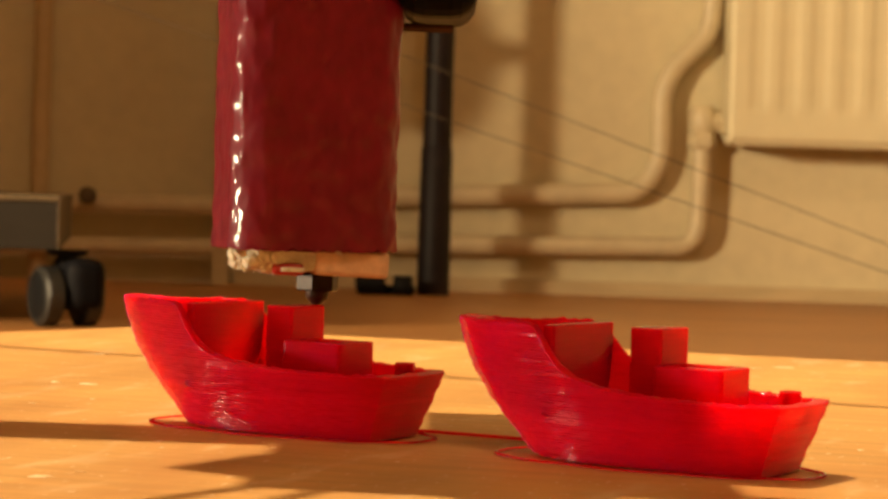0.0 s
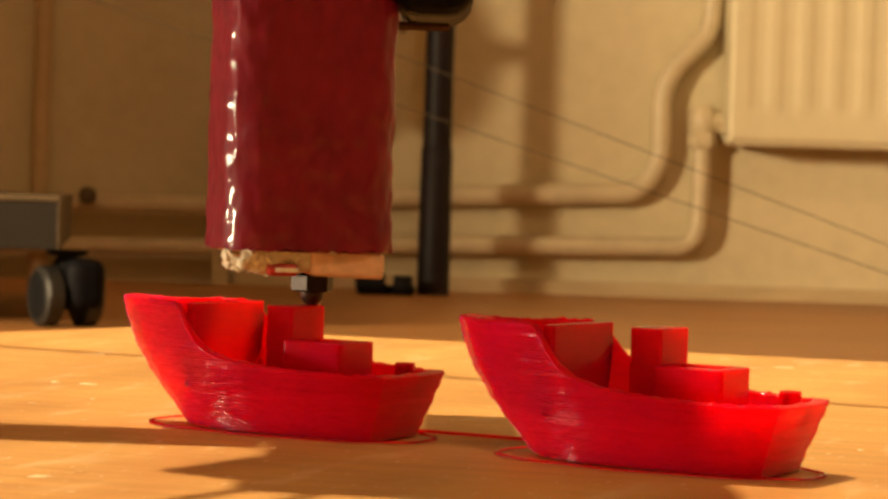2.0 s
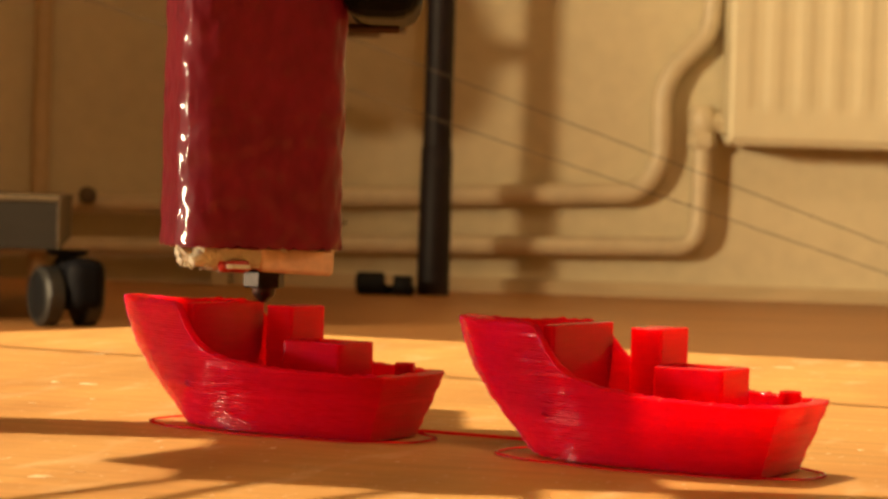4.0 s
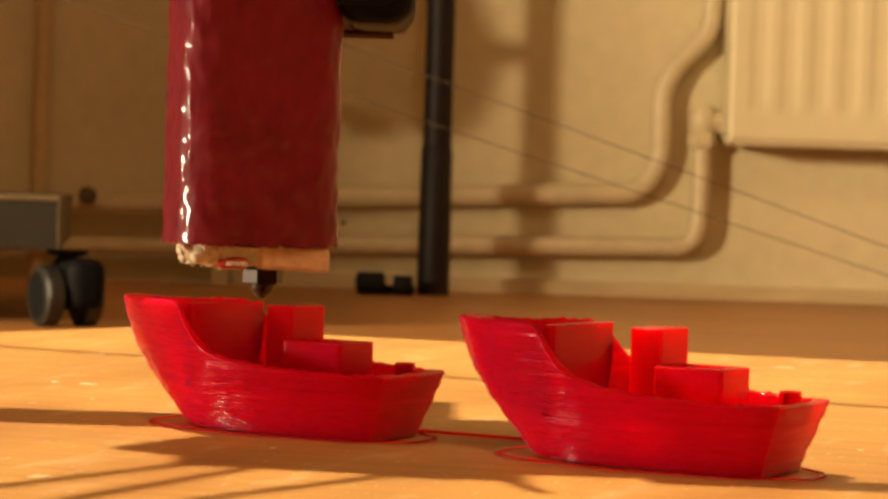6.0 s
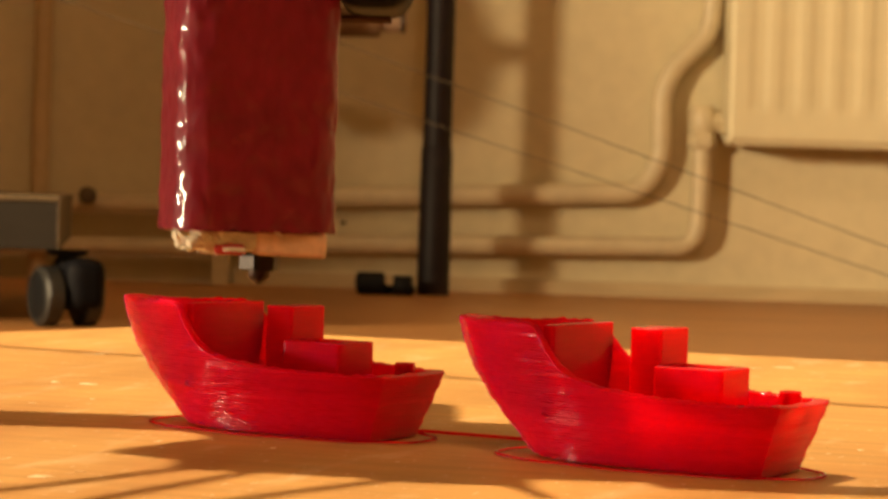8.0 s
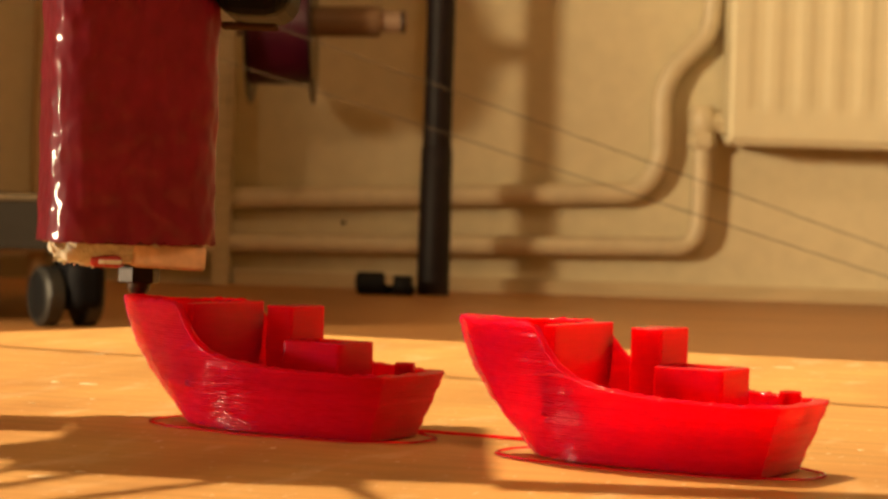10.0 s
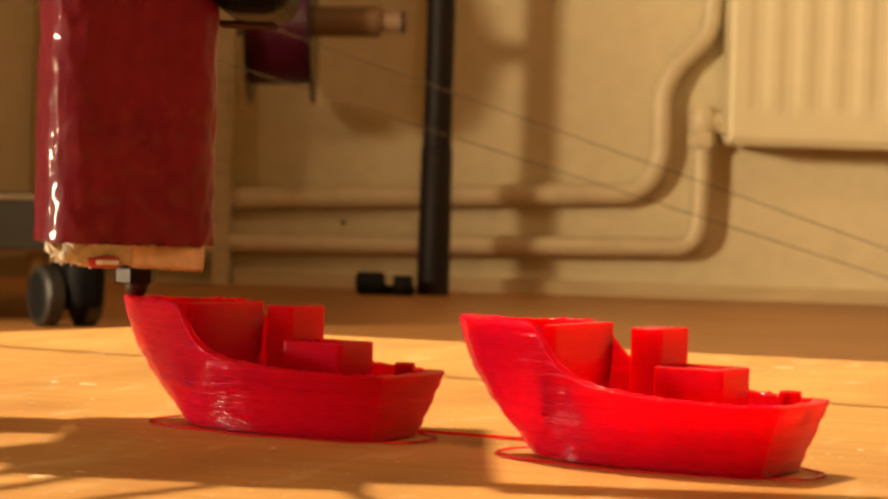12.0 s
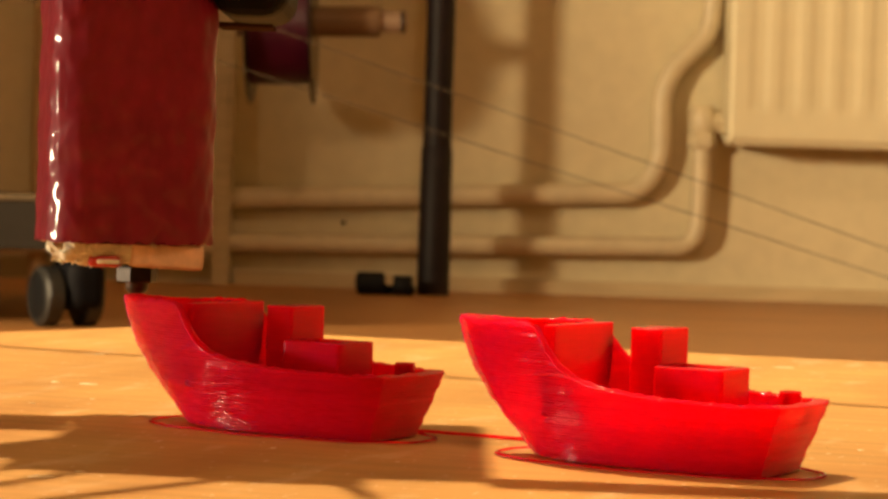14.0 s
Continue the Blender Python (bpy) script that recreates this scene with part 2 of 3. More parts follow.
def radiator():
    ob = thing("radiator", pose(0.2335, 2.075, 0.094), "cream enamelled panel radiator with upright flutes", "radiator")
    wide, tall = 0.9, 0.5
    # pressed front: a wave in plan between flat borders
    bm = bmesh.new()
    xs = [0.0, 0.004, 0.012]
    x = 0.012
    while x < wide - 0.02:
        for k in range(8):
            xs.append(x + 0.025 * (k + 1) / 8)
        x += 0.025
    zs = [0.0, 0.004, 0.020, 0.028, 0.034, tall - 0.034, tall - 0.028, tall - 0.02, tall - 0.004, tall]
    grid = []
    for z in zs:
        row = []
        amount = 0 if z < 0.021 or z > tall - 0.021 else (0.5 if z < 0.03 or z > tall - 0.03 else 1)
        for x in xs:
            c = 0.5 - 0.5 * math.cos(2 * math.pi * (x - 0.012) / 0.025) if x > 0.012 else 0
            c = min(1.0, max(0.0, (c - 0.2) * 1.8))
            edge = 0.003 if (x < 0.002 or z < 0.002 or z > tall - 0.002) else 0
            row.append(bm.verts.new((x, edge + 0.0013 * amount * c, z)))
        grid.append(row)
    for a, b in zip(grid, grid[1:]):
        for k in range(len(xs) - 1):
            bm.faces.new((a[k], a[k + 1], b[k + 1], b[k]))
    part("front_panel", bm, ENAMEL, ob)
    part("back_panel", block(bmesh.new(), (0.002, 0.055, 0.0), (wide, 0.065, tall), 0.003), ENAMEL, ob)
    part("side_cover", block(bmesh.new(), (0.0, 0.005, 0.006), (0.002, 0.055, tall - 0.004)), ENAMEL, ob)
    part("bottom_channel", block(bmesh.new(), (0.004, 0.004, -0.002), (wide, 0.058, 0.004), 0.001), ENAMEL, ob)
    for x in (0.12, 0.7):
        part("bracket", block(bmesh.new(), (x, 0.06, 0.02), (x + 0.03, 0.077, 0.32), 0.002), ENAMEL, ob)


pipes()
radiator()

screw = thing("wall_screw", pose(-0.0874, WALL_Y, 0.0157), "small dark screw in the wall", "screw")
part("head", turned(bmesh.new(), [(-0.003, 0.0012), (-0.002, 0.002), (0.0, 0.002)], "y", steps=14), IRON, screw)


valve = thing("pipe_valve", pose(-0.3016, 2.1125, 0.0325), "small dark brown valve on the heating pipe in the dim corner", "valve")
part("stem", turned(bmesh.new(), [(-0.010, 0.0035), (0.0, 0.0045)], "y", steps=14), DARK_WOOD, valve)
part("cap", turned(bmesh.new(), [(-0.017, 0.0055), (-0.015, 0.0075), (-0.011, 0.0075), (-0.0095, 0.006)], "y", steps=20), CART_EDGE, valve, smooth=True)


# ---- the stand with the filament spool ----
def stand():
    ob = thing("spool_stand", pose(-0.0083, 2.04, FLOOR_Z), "dark iron stand post with a clamp foot", "stand")
    part("lower_post", turned(bmesh.new(), [(0, 0.0135), (0.119, 0.0128), (0.121, 0.0118)], "z", steps=28), IRON, ob, smooth=True)
    part("upper_post", turned(bmesh.new(), [(0.121, 0.0117), (0.9, 0.0117)], "z", steps=28), IRON, ob, smooth=True)
    foot = part("foot", block(bmesh.new(), (-0.060, -0.03, 0.0), (-0.014, -0.012, 0.008), 0.003), BLACK, ob)
    part("rubber_foot", turned(bmesh.new(), [(-0.012, 0.006), (-0.010, 0.009), (0.010, 0.009), (0.012, 0.006)], "x", (-0.050, -0.03, 0.0095), 20), RUBBER, foot, smooth=True)
    part("rubber_foot", turned(bmesh.new(), [(-0.008, 0.006), (-0.006, 0.008), (0.006, 0.008), (0.008, 0.006)], "x", (-0.024, -0.035, 0.0085), 20), RUBBER, foot, smooth=True)

    rod = thing("dowel", pose(-0.137, 2.02, 0.1785, 0, -1.5, 0), "round brown wooden dowel with a pale narrow end", "dowel")
    part("rod", turned(bmesh.new(), [(-0.036, 0.0125), (0.078, 0.0125), (0.080, 0.0115)], "x", steps=24), DOWEL, rod, smooth=True)
    part("end_sleeve", turned(bmesh.new(), [(0.080, 0.0085), (0.099, 0.0085), (0.101, 0.0075)], "x", steps=20), DOWEL_END, rod, "pale narrow end")
    part("end_ring", turned(bmesh.new(), [(0.0965, 0.0088), (0.097, 0.0091), (0.099, 0.0091), (0.0995, 0.0088)], "x", steps=20), GREY_HUB, rod)

    sp = thing("filament_spool", pose(-0.137, 2.02, 0.1785, 0, -1.5, 0), "spool of dark red filament on a wooden dowel", "spool")
    part("winding", turned(bmesh.new(), [(-0.024, 0.0502), (-0.02, 0.0508), (0.0, 0.0512), (0.02, 0.0508), (0.024, 0.0502)], "x", steps=48), SPOOL_RED, sp, "wound dark red filament", True)
    for x in (-0.0262, 0.0245):
        part("flange", turned(bmesh.new(), [(x, 0.066), (x + 0.0003, 0.067), (x + 0.0022, 0.067), (x + 0.0025, 0.066)], "x", steps=48), SMOKE, sp, "thin smoky flange")


stand()


# ---- rolling cart ----
def cart():
    ob = thing("rolling_cart", pose(-0.2165, 1.40, FLOOR_Z, 0, 0, 7.5), "grey low rolling cart with a pale wooden top edge", "cart")
    part("body", block(bmesh.new(), (-0.6, 0.0, 0.044), (-0.0012, 0.4, 0.071), 0.0005), CART_WOOD, ob)
    part("end_strip", block(bmesh.new(), (-0.001, -0.001, 0.044), (0.0, 0.4, 0.071), 0.0003), CART_EDGE, ob, "worn tan end strip")
    part("top_edge", block(bmesh.new(), (-0.6, -0.002, 0.071), (0.001, 0.402, 0.0745), 0.001), CART_EDGE, ob)
    for cx, cy in ((0.0045, 0.02), (-0.5, 0.02), (-0.3, 0.36), (-0.5, 0.36)):
        turn = Matrix.Translation((cx, cy, 0)) @ pose(0, 0, 0, 0, 0, 23)
        bm = turned(bmesh.new(), [(0.030, 0.006), (0.040, 0.006), (0.041, 0.012), (0.0438, 0.012)], "z", (0, 0, 0))
        bm.transform(turn)
        c = part("caster", bm, BLACK, ob)
        for s in (-1, 1):
            bm = turned(bmesh.new(), [(-0.0055, 0.0145), (-0.004, 0.017), (0.004, 0.017), (0.0055, 0.0145)], "x", (0.0115 * s, 0, 0.0172), 32)
            bm.transform(turn)
            wheel = part("wheel", bm, RUBBER, c, smooth=True)
            bm = bmesh.new()
            rings = [[bm.verts.new((s * (0.0115 + x), r * math.cos(k * math.pi / 16), 0.0172 + r * math.sin(k * math.pi / 16))) for k in range(32)]
                     for x, r in ((-0.004, 0.0173), (0.0045, 0.0172), (0.0062, 0.0152), (0.0062, 0.0136), (0.005, 0.0130))]
            for u, w in zip(rings, rings[1:]):
                for k in range(32):
                    bm.faces.new((u[k], u[(k + 1) % 32], w[(k + 1) % 32], w[k]))
            bm.transform(turn)
            part("tyre", bm, GREY_HUB, wheel, "grey rubber tyre", True)
        bm = block(bmesh.new(), (-0.005, -0.019, 0.009), (0.0185, 0.019, 0.0395), 0.008, 4)
        bm.transform(turn)
        part("hood", bm, BLACK, c)


cart()


# ---- unseen tube added above the board to cast a thin line of shadow ----
shade = thing("shade_tube", Matrix(), "unseen dark tube between the walls, added to cast a shadow line on the board", "tube")
a, b = Vector((-0.159, 0.673, 0.2)), Vector((0.0115, 0.584, 0.2))
part("tube", tube(bmesh.new(), [a - (b - a) * 12.1, b + (b - a) * 12.9], 0.0022, 10), BLACK, shade, smooth=True)


# ---- the two half-printed boats (boat space: bow at -x, stern at +x; millimetres in here) ----
def lerp(x, table):
    if x <= table[0][0]:
        return table[0][1]
    for (a, u), (b, v) in zip(table, table[1:]):
        if x <= b:
            t = (x - a) / (b - a)
            return u + (v - u) * t
    return table[-1][1]


STEM = [(0, -15.5), (4.5, -20), (8.5, -23.8), (13, -27), (17, -29), (21.5, -30.2)]
TRANSOM = [(0, 26.3), (10.7, 30.3), (22, 30.3)]
BEAM_LOW = [(0, 0.0), (0.06, 3.2), (0.15, 6.0), (0.3, 8.3), (0.5, 9.2), (0.75, 9.0), (0.93, 8.0), (1.0, 7.2)]
BEAM_HIGH = [(0, 0.0), (0.05, 3.2), (0.12, 6.4), (0.25, 10.3), (0.4, 13.4), (0.55, 15.0), (0.7, 15.2), (0.85, 13.6), (0.95, 11.6), (1.0, 9.8)]
SHEER = [(-31, 21.1), (-24.5, 20.9), (-23.8, 20.3), (-20.5, 20.3), (-20, 20.9), (-10.2, 20.9), (-8.6, 19.0), (-7.0, 16.6), (-4.6, 14.4), (-1.6, 13.1), (2, 12.2), (8, 11.4), (16, 11.0), (24, 10.7), (31, 10.8)]
WALL = 1.7


def hull_half(x, z):
    x0, x1 = lerp(z, STEM), lerp(z, TRANSOM)
    u = min(1, max(0, (x - x0) / (x1 - x0)))
    t = min(1, z / 12.0) ** 0.8
    return lerp(u, BEAM_LOW) * (1 - t) + lerp(u, BEAM_HIGH) * t


def hull():
    """Layer by layer: every ring is one printed layer with a slight ridge."""
    bm = bmesh.new()
    n, step = 130, 0.42
    layers = int(21.4 / step) + 1
    rnd = random.Random(4)
    columns = []
    for i in range(n + 1):
        s = i / n
        columns.append(0.5 - 0.5 * math.cos(math.pi * s) if s < 0.5 else s)

    def ring(z, inset, wobble, rough=0.0):
        x0, x1 = lerp(z, STEM) + inset * (3.0 if inset > 1 else 1.5), lerp(z, TRANSOM) - inset
        pts = []
        for s in columns:
            x = x0 + (x1 - x0) * s
            y = max(0.05, hull_half(x, z) - inset * 1.1)
            y += rough * noise.noise((x * 1.3, 1.7, z * 6.0)) + 0.6 * rough * noise.noise((x * 3.1, 5.1, z * 11.0))
            if s == columns[0]:
                y = 0.15
            pts.append((x, y))
        out = [(x, -y) for x, y in pts]
        back = pts[-1][1]
        for k in range(1, 8):
            out.append((x1 + 0.6 * math.sin(math.pi * k / 8), -back + 2 * back * k / 8))
        out += [(x, y) for x, y in reversed(pts)]
        return [(x + wobble * (0.5 - noise.noise((x * 0.8, y * 0.8, z * 3))), y * (1 + 0.05 * wobble * noise.noise((x * 1.7, 3, z * 4)))) for x, y in out]

    outer, inner, railed = [], [], {}
    jitter = 0.0
    for k in range(layers * 2 + 1):
        z = min(21.4, k * step / 2)
        bulge = -0.075 if k % 2 else 0.06
        if k % 2:
            jitter = 0.3 * jitter + rnd.uniform(-0.08, 0.08)
        outer.append([(x, y, z) for x, y in ring(z, bulge + jitter, 0.07, 0.07)])
    for k in range(36, layers * 2 + 1, 2):
        z = min(21.4, k * step / 2)
        inner.append([(x, y, z) for x, y in ring(z, WALL + rnd.uniform(-0.04, 0.04), 0.05)])
    count = len(outer[0])

    def top(x, z, edge):
        return min(z, lerp(x, SHEER) + edge)

    def skin(rows):
        made = [[bm.verts.new((x, y, top(x, z, 0.2 * noise.noise((x * 2.2, y, 3))))) for x, y, z in row] for row in rows]
        for a, b in zip(made, made[1:]):
            for j in range(count):
                quad = (a[j], a[(j + 1) % count], b[(j + 1) % count], b[j])
                if max((q.co - p.co).length for q, p in zip(quad[2:], (quad[1], quad[0]))) > 1e-4:
                    bm.faces.new(quad)
        return made

    # above the sheer the rings collapse onto the rail, so take x and y from the height at the rail
    def clipped(rows, inset):
        out = []
        for row in rows:
            new_row = []
            for j, (x, y, z) in enumerate(row):
                rail = lerp(x, SHEER)
                if z > rail:
                    key = (round(rail, 2), inset)
                    if key not in railed:
                        railed[key] = ring(key[0], inset, 0.0)
                    q = railed[key][j]
                    rail = lerp(q[0], SHEER)
                    new_row.append((q[0], q[1], rail))
                else:
                    new_row.append((x, y, z))
            out.append(new_row)
        return out

    o, i = skin(clipped(outer, 0.0)), skin(clipped(inner, WALL))
    # a rounded, slightly lumpy rail between the two skins
    rims = [o[-1]]
    for share, lift in ((0.16, 0.24), (0.5, 0.32), (0.84, 0.24)):
        row = []
        for a, b in zip(o[-1], i[-1]):
            q = a.co.lerp(b.co, share)
            row.append(bm.verts.new(q + Vector((0, 0, lift + 0.34 * noise.noise(q * 0.9) + 0.3 * noise.noise(q * 1.7)))))
        rims.append(row)
    rims.append(i[-1])
    for a, b in zip(rims, rims[1:]):
        for j in range(count):
            k = (j + 1) % count
            bm.faces.new((a[j], a[k], b[k], b[j]))
    bm.faces.new(o[0])
    bm.faces.new(i[0][::-1])
    bmesh.ops.remove_doubles(bm, verts=bm.verts[:], dist=0.01)
    bm.transform(Matrix.Scale(0.001, 4))
    return bm


def layered_box(lo, hi, radius, step=0.42, hole=None, seed=1):
    """An upright printed block with rounded corners, ridged layer by layer; hole: depth of a hollow in its top."""
    bm = bmesh.new()
    rnd = random.Random(seed)

    def ring(z, grow, rows):
        cx, cy = (lo[0] + hi[0]) / 2, (lo[1] + hi[1]) / 2
        hx, hy = (hi[0] - lo[0]) / 2 + grow, (hi[1] - lo[1]) / 2 + grow
        r = max(0.05, radius + grow * 0.5)
        out = []
        for sx, sy, a0 in ((1, 1, 0), (-1, 1, 90), (-1, -1, 180), (1, -1, 270)):
            for k in range(5):
                a = radians(a0 + 90 * k / 4)
                out.append(bm.verts.new((cx + sx * (hx - r) + r * math.cos(a), cy + sy * (hy - r) + r * math.sin(a), z)))
        rows.append(out)

    rows = []
    steps = int((hi[2] - lo[2]) / step * 2)
    for k in range(steps + 1):
        z = lo[2] + (hi[2] - 0.22 - lo[2]) * k / steps
        ring(z, (0.008 if k % 2 else -0.008) + rnd.uniform(-0.01, 0.01), rows)
    ring(hi[2], -0.24, rows)
    if hole:
        ring(hi[2], -1.6, rows)
        ring(hi[2] - hole, -1.6, rows)
    for a, b in zip(rows, rows[1:]):
        for j in range(20):
            bm.faces.new((a[j], a[(j + 1) % 20], b[(j + 1) % 20], b[j]))
    bm.faces.new(rows[0])
    bm.faces.new(rows[-1][::-1])
    bm.transform(Matrix.Scale(0.001, 4))
    return bm


def skirt():
    """The thin printed loop on the board round the hull."""
    loop = []
    for k in range(72):
        a = 2 * math.pi * k / 72
        x = 6.0 + 26.8 * math.cos(a)
        y = 13.6 * math.copysign(abs(math.sin(a)) ** 0.8, math.sin(a))
        loop.append((x, y, 0.2 + 0.05 * math.sin(9 * a)))
    bm = bmesh.new()
    rings = []
    for k, p in enumerate(loop):
        a, b = Vector(loop[k - 1]), Vector(loop[(k + 1) % 72])
        out = (b - a).normalized().cross(Vector((0, 0, 1)))
        rings.append([bm.verts.new(Vector(p) + out * u + Vector((0, 0, w))) for u, w in ((-0.35, -0.2), (-0.22, 0.1), (0.22, 0.1), (0.35, -0.2))])
    for k in range(72):
        a, b = rings[k], rings[(k + 1) % 72]
        for j in range(4):
            bm.faces.new((a[j], a[(j + 1) % 4], b[(j + 1) % 4], b[j]))
    bm.transform(Matrix.Scale(0.001, 4))
    return bm


def boat():
    ob = thing("toy_boat", pose(-0.0302, 0.4247, 0.0003, 0, 0, -30.4), "half-printed translucent red plastic toy boat on the board", "toy boat", "printed boats")
    part("hull", hull(), RED, ob, smooth=True)
    part("front_cabin_wall", layered_box((-9.6, -9.8, 7.0), (-7.6, 11.3, 21.0), 0.7, seed=2), RED, ob)
    part("rear_cabin_wall", layered_box((1.7, -2.2, 7.0), (7.1, 8.1, 21.0), 0.6, seed=3), RED, ob)
    part("cargo_box", layered_box((7.3, -5.4, 7.0), (18.9, 5.4, 15.5), 0.7, hole=6.0, seed=4), RED, ob)
    rod = turned(bmesh.new(), [(7.0, 1.7), (12.0, 1.75), (12.5, 1.6), (12.5, 0.9), (9.0, 0.9)], "z", (26.6, 2.8, 0), 20)
    rod.transform(Matrix.Scale(0.001, 4))
    part("rod_holder", rod, RED, ob)
    part("skirt", skirt(), RED, ob, "thin red printed loop around the hull")
    return ob


first = boat()
copy_thing(first, pose(0.0288, 0.3882, 0.0003, 0, 0, -30.4))


def dried_glue():
    """Thin pale smears and specks of dried glue, scattered on the board."""
    rnd = random.Random(12)
    spots = [(-0.072, 0.509, 3.2), (-0.0547, 0.345, 2.6), (-0.0787, 0.511, 1.6), (0.0869, 0.632, 4.2), (0.0795, 0.624, 2.2), (-0.075, 0.46, 1.2),
             (-0.082, 0.60, 1.8), (-0.066, 0.473, 0.9), (-0.026, 0.393, 0.8), (0.0714, 0.42, 1.1), (-0.0505, 0.352, 1.2), (-0.060, 0.337, 1.5)]
    for k in range(130):
        spots.append((rnd.uniform(-0.11, 0.13), rnd.uniform(0.32, 0.66), rnd.uniform(0.12, 0.32)))
    bm = bmesh.new()
    for x, y, size in spots:
        turn, count = rnd.uniform(-0.5, 0.5), 11
        rim, top = [], []
        for k in range(count):
            a = 2 * math.pi * k / count
            r = size * (0.2 + 0.5 * rnd.random())
            u, v = r * math.cos(a) * 1.3, r * math.sin(a)
            p = Vector((x, y, 0)) + 0.001 * Vector((u * math.cos(turn) - v * math.sin(turn), u * math.sin(turn) + v * math.cos(turn), 0))
            rim.append(bm.verts.new((p.x, p.y, 0.0)))
            c = Vector((x, y, 0)).lerp(p, 0.7)
            top.append(bm.verts.new((c.x, c.y, 0.00008 + 0.0001 * min(1.5, size) * (0.5 + 0.5 * rnd.random()))))
        for k in range(count):
            j = (k + 1) % count
            bm.faces.new((rim[k], rim[j], top[j], top[k]))
        bm.faces.new(top)
        bm.faces.new(rim[::-1])
    return tagged(part("dried_glue", bm, GLUE, smooth=True), "pale smears and specks of dried glue on the board", "glue", kind="stuff")


dried_glue()

thread = thing("filament_thread", Matrix(), "thin dark red filament thread lying on the board", "filament")
part("strand", tube(bmesh.new(), [(-0.006, 0.4275, 0.0004), (0.004, 0.4225, 0.0004), (0.0148, 0.4167, 0.0004), (0.021, 0.414, 0.0004)], 0.0003, 8), RED, thread)


# ---- the moving print head (its origin is the nozzle's tip) ----
def hot_end():
    head = thing("print_head", pose(-0.021, 0.431, 0.021), "print head wrapped in shiny dark red tape with wool insulation", "print head")
    # the wrap: a soft-cornered sleeve with a crumpled skin
    bm = bmesh.new()
    rows = []
    hx, hy, r = 0.0147, 0.0125, 0.0070
    heights = [0.0098 + 0.0004 * k for k in range(247)]
    outline = []
    for sx, sy, a0 in ((1, 1, 0), (-1, 1, 90), (-1, -1, 180), (1, -1, 270)):
        for k in range(25):
            a = radians(a0 + 90 * k / 24)
            # two soft creases run down the corner where the tape laps over
            fold = 0.00003 * math.cos(math.pi * 2 * (a - radians(216.5)) / radians(17)) if a0 == 180 and 12 < 90 * k / 24 < 54 else 0
            outline.append((sx * (hx - r) + (r + fold) * math.cos(a), sy * (hy - r) + (r + fold) * math.sin(a)))
        nxt = {(1, 1): (-1, 1), (-1, 1): (-1, -1), (-1, -1): (1, -1), (1, -1): (1, 1)}[(sx, sy)]
        a = outline[-1]
        b = (nxt[0] * (hx - r) + r * math.cos(radians(a0 + 90)), nxt[1] * (hy - r) + r * math.sin(radians(a0 + 90)))
        for k in range(1, 30):
            outline.append((a[0] + (b[0] - a[0]) * k / 30, a[1] + (b[1] - a[1]) * k / 30))
    for i, z in enumerate(heights):
        row = []
        for x, y in outline:
            w = 1 + 0.019 * noise.noise((x * 170, y * 170, z * 150)) + 0.024 * noise.noise((x * 400, y * 400, z * 280 + 5)) + 0.0035 * noise.noise((x * 1100, y * 1100, z * 500))
            rag = 0.0006 * noise.noise((x * 700, y * 700, 2)) + 0.0004 * noise.noise((x * 1700, y * 1700, 4)) if i < 2 else 0
            flare = 1 + 0.012 * max(0, 1 - i / 21)
            row.append(bm.verts.new((x * w * flare, y * w * flare, z + rag)))
        rows.append(row)
    c = len(outline)
    for a, b in zip(rows, rows[1:]):
        for j in range(c):
            bm.faces.new((a[j], a[(j + 1) % c], b[(j + 1) % c], b[j]))
    bm.faces.new(rows[0])
    bm.faces.new(rows[-1][::-1])
    bm.transform(pose(-0.0027, 0.0, 0, 0, 0, 17))
    part("tape_wrap", bm, TAPE, head, "shiny crumpled dark red tape", True)

    bm = bmesh.new()
    bmesh.ops.create_icosphere(bm, subdivisions=5, radius=1)
    for v in bm.verts:
        d = v.co.copy()
        q = [math.copysign(abs(k) ** 0.45, k) for k in d]
        base = Vector((q[0] * 0.0126, q[1] * 0.0105, q[2] * 0.0032))
        lump = 1 + 0.08 * noise.noise(base * 350) + 0.10 * noise.noise(base * 900)
        v.co = base * lump
        if v.co.z < 0:
            v.co.z *= 0.75 + 0.35 * (0.5 - v.co.x / 0.025) + 0.5 * noise.noise(Vector((v.co.x * 450, v.co.y * 450, 7)))
    bm.transform(pose(-0.002, 0, 0.0092, 0, 0, 13))
    part("wool", bm, WOOL, head, "torn pale insulation wool", True)

    rnd = random.Random(5)
    for k in range(12):
        bm = bmesh.new()
        bmesh.ops.create_icosphere(bm, subdivisions=3, radius=1)
        size = rnd.uniform(0.0011, 0.0019)
        for v in bm.verts:
            v.co *= size * (1 + 0.35 * noise.noise(v.co * 1.6 + Vector((k, 0, 0))))
            v.co.x *= 1.5
        bm.transform(Matrix.Translation((-0.0125 + 0.0019 * k + rnd.uniform(-0.0006, 0.0006), -0.0102 + 0.00035 * k + rnd.uniform(-0.0008, 0.0006), 0.0082 + rnd.uniform(-0.0008, 0.0008))))
        part("wool_clump", bm, WOOL if k < 8 else PAD, head, smooth=True)

    rnd = random.Random(8)
    bm = bmesh.new()
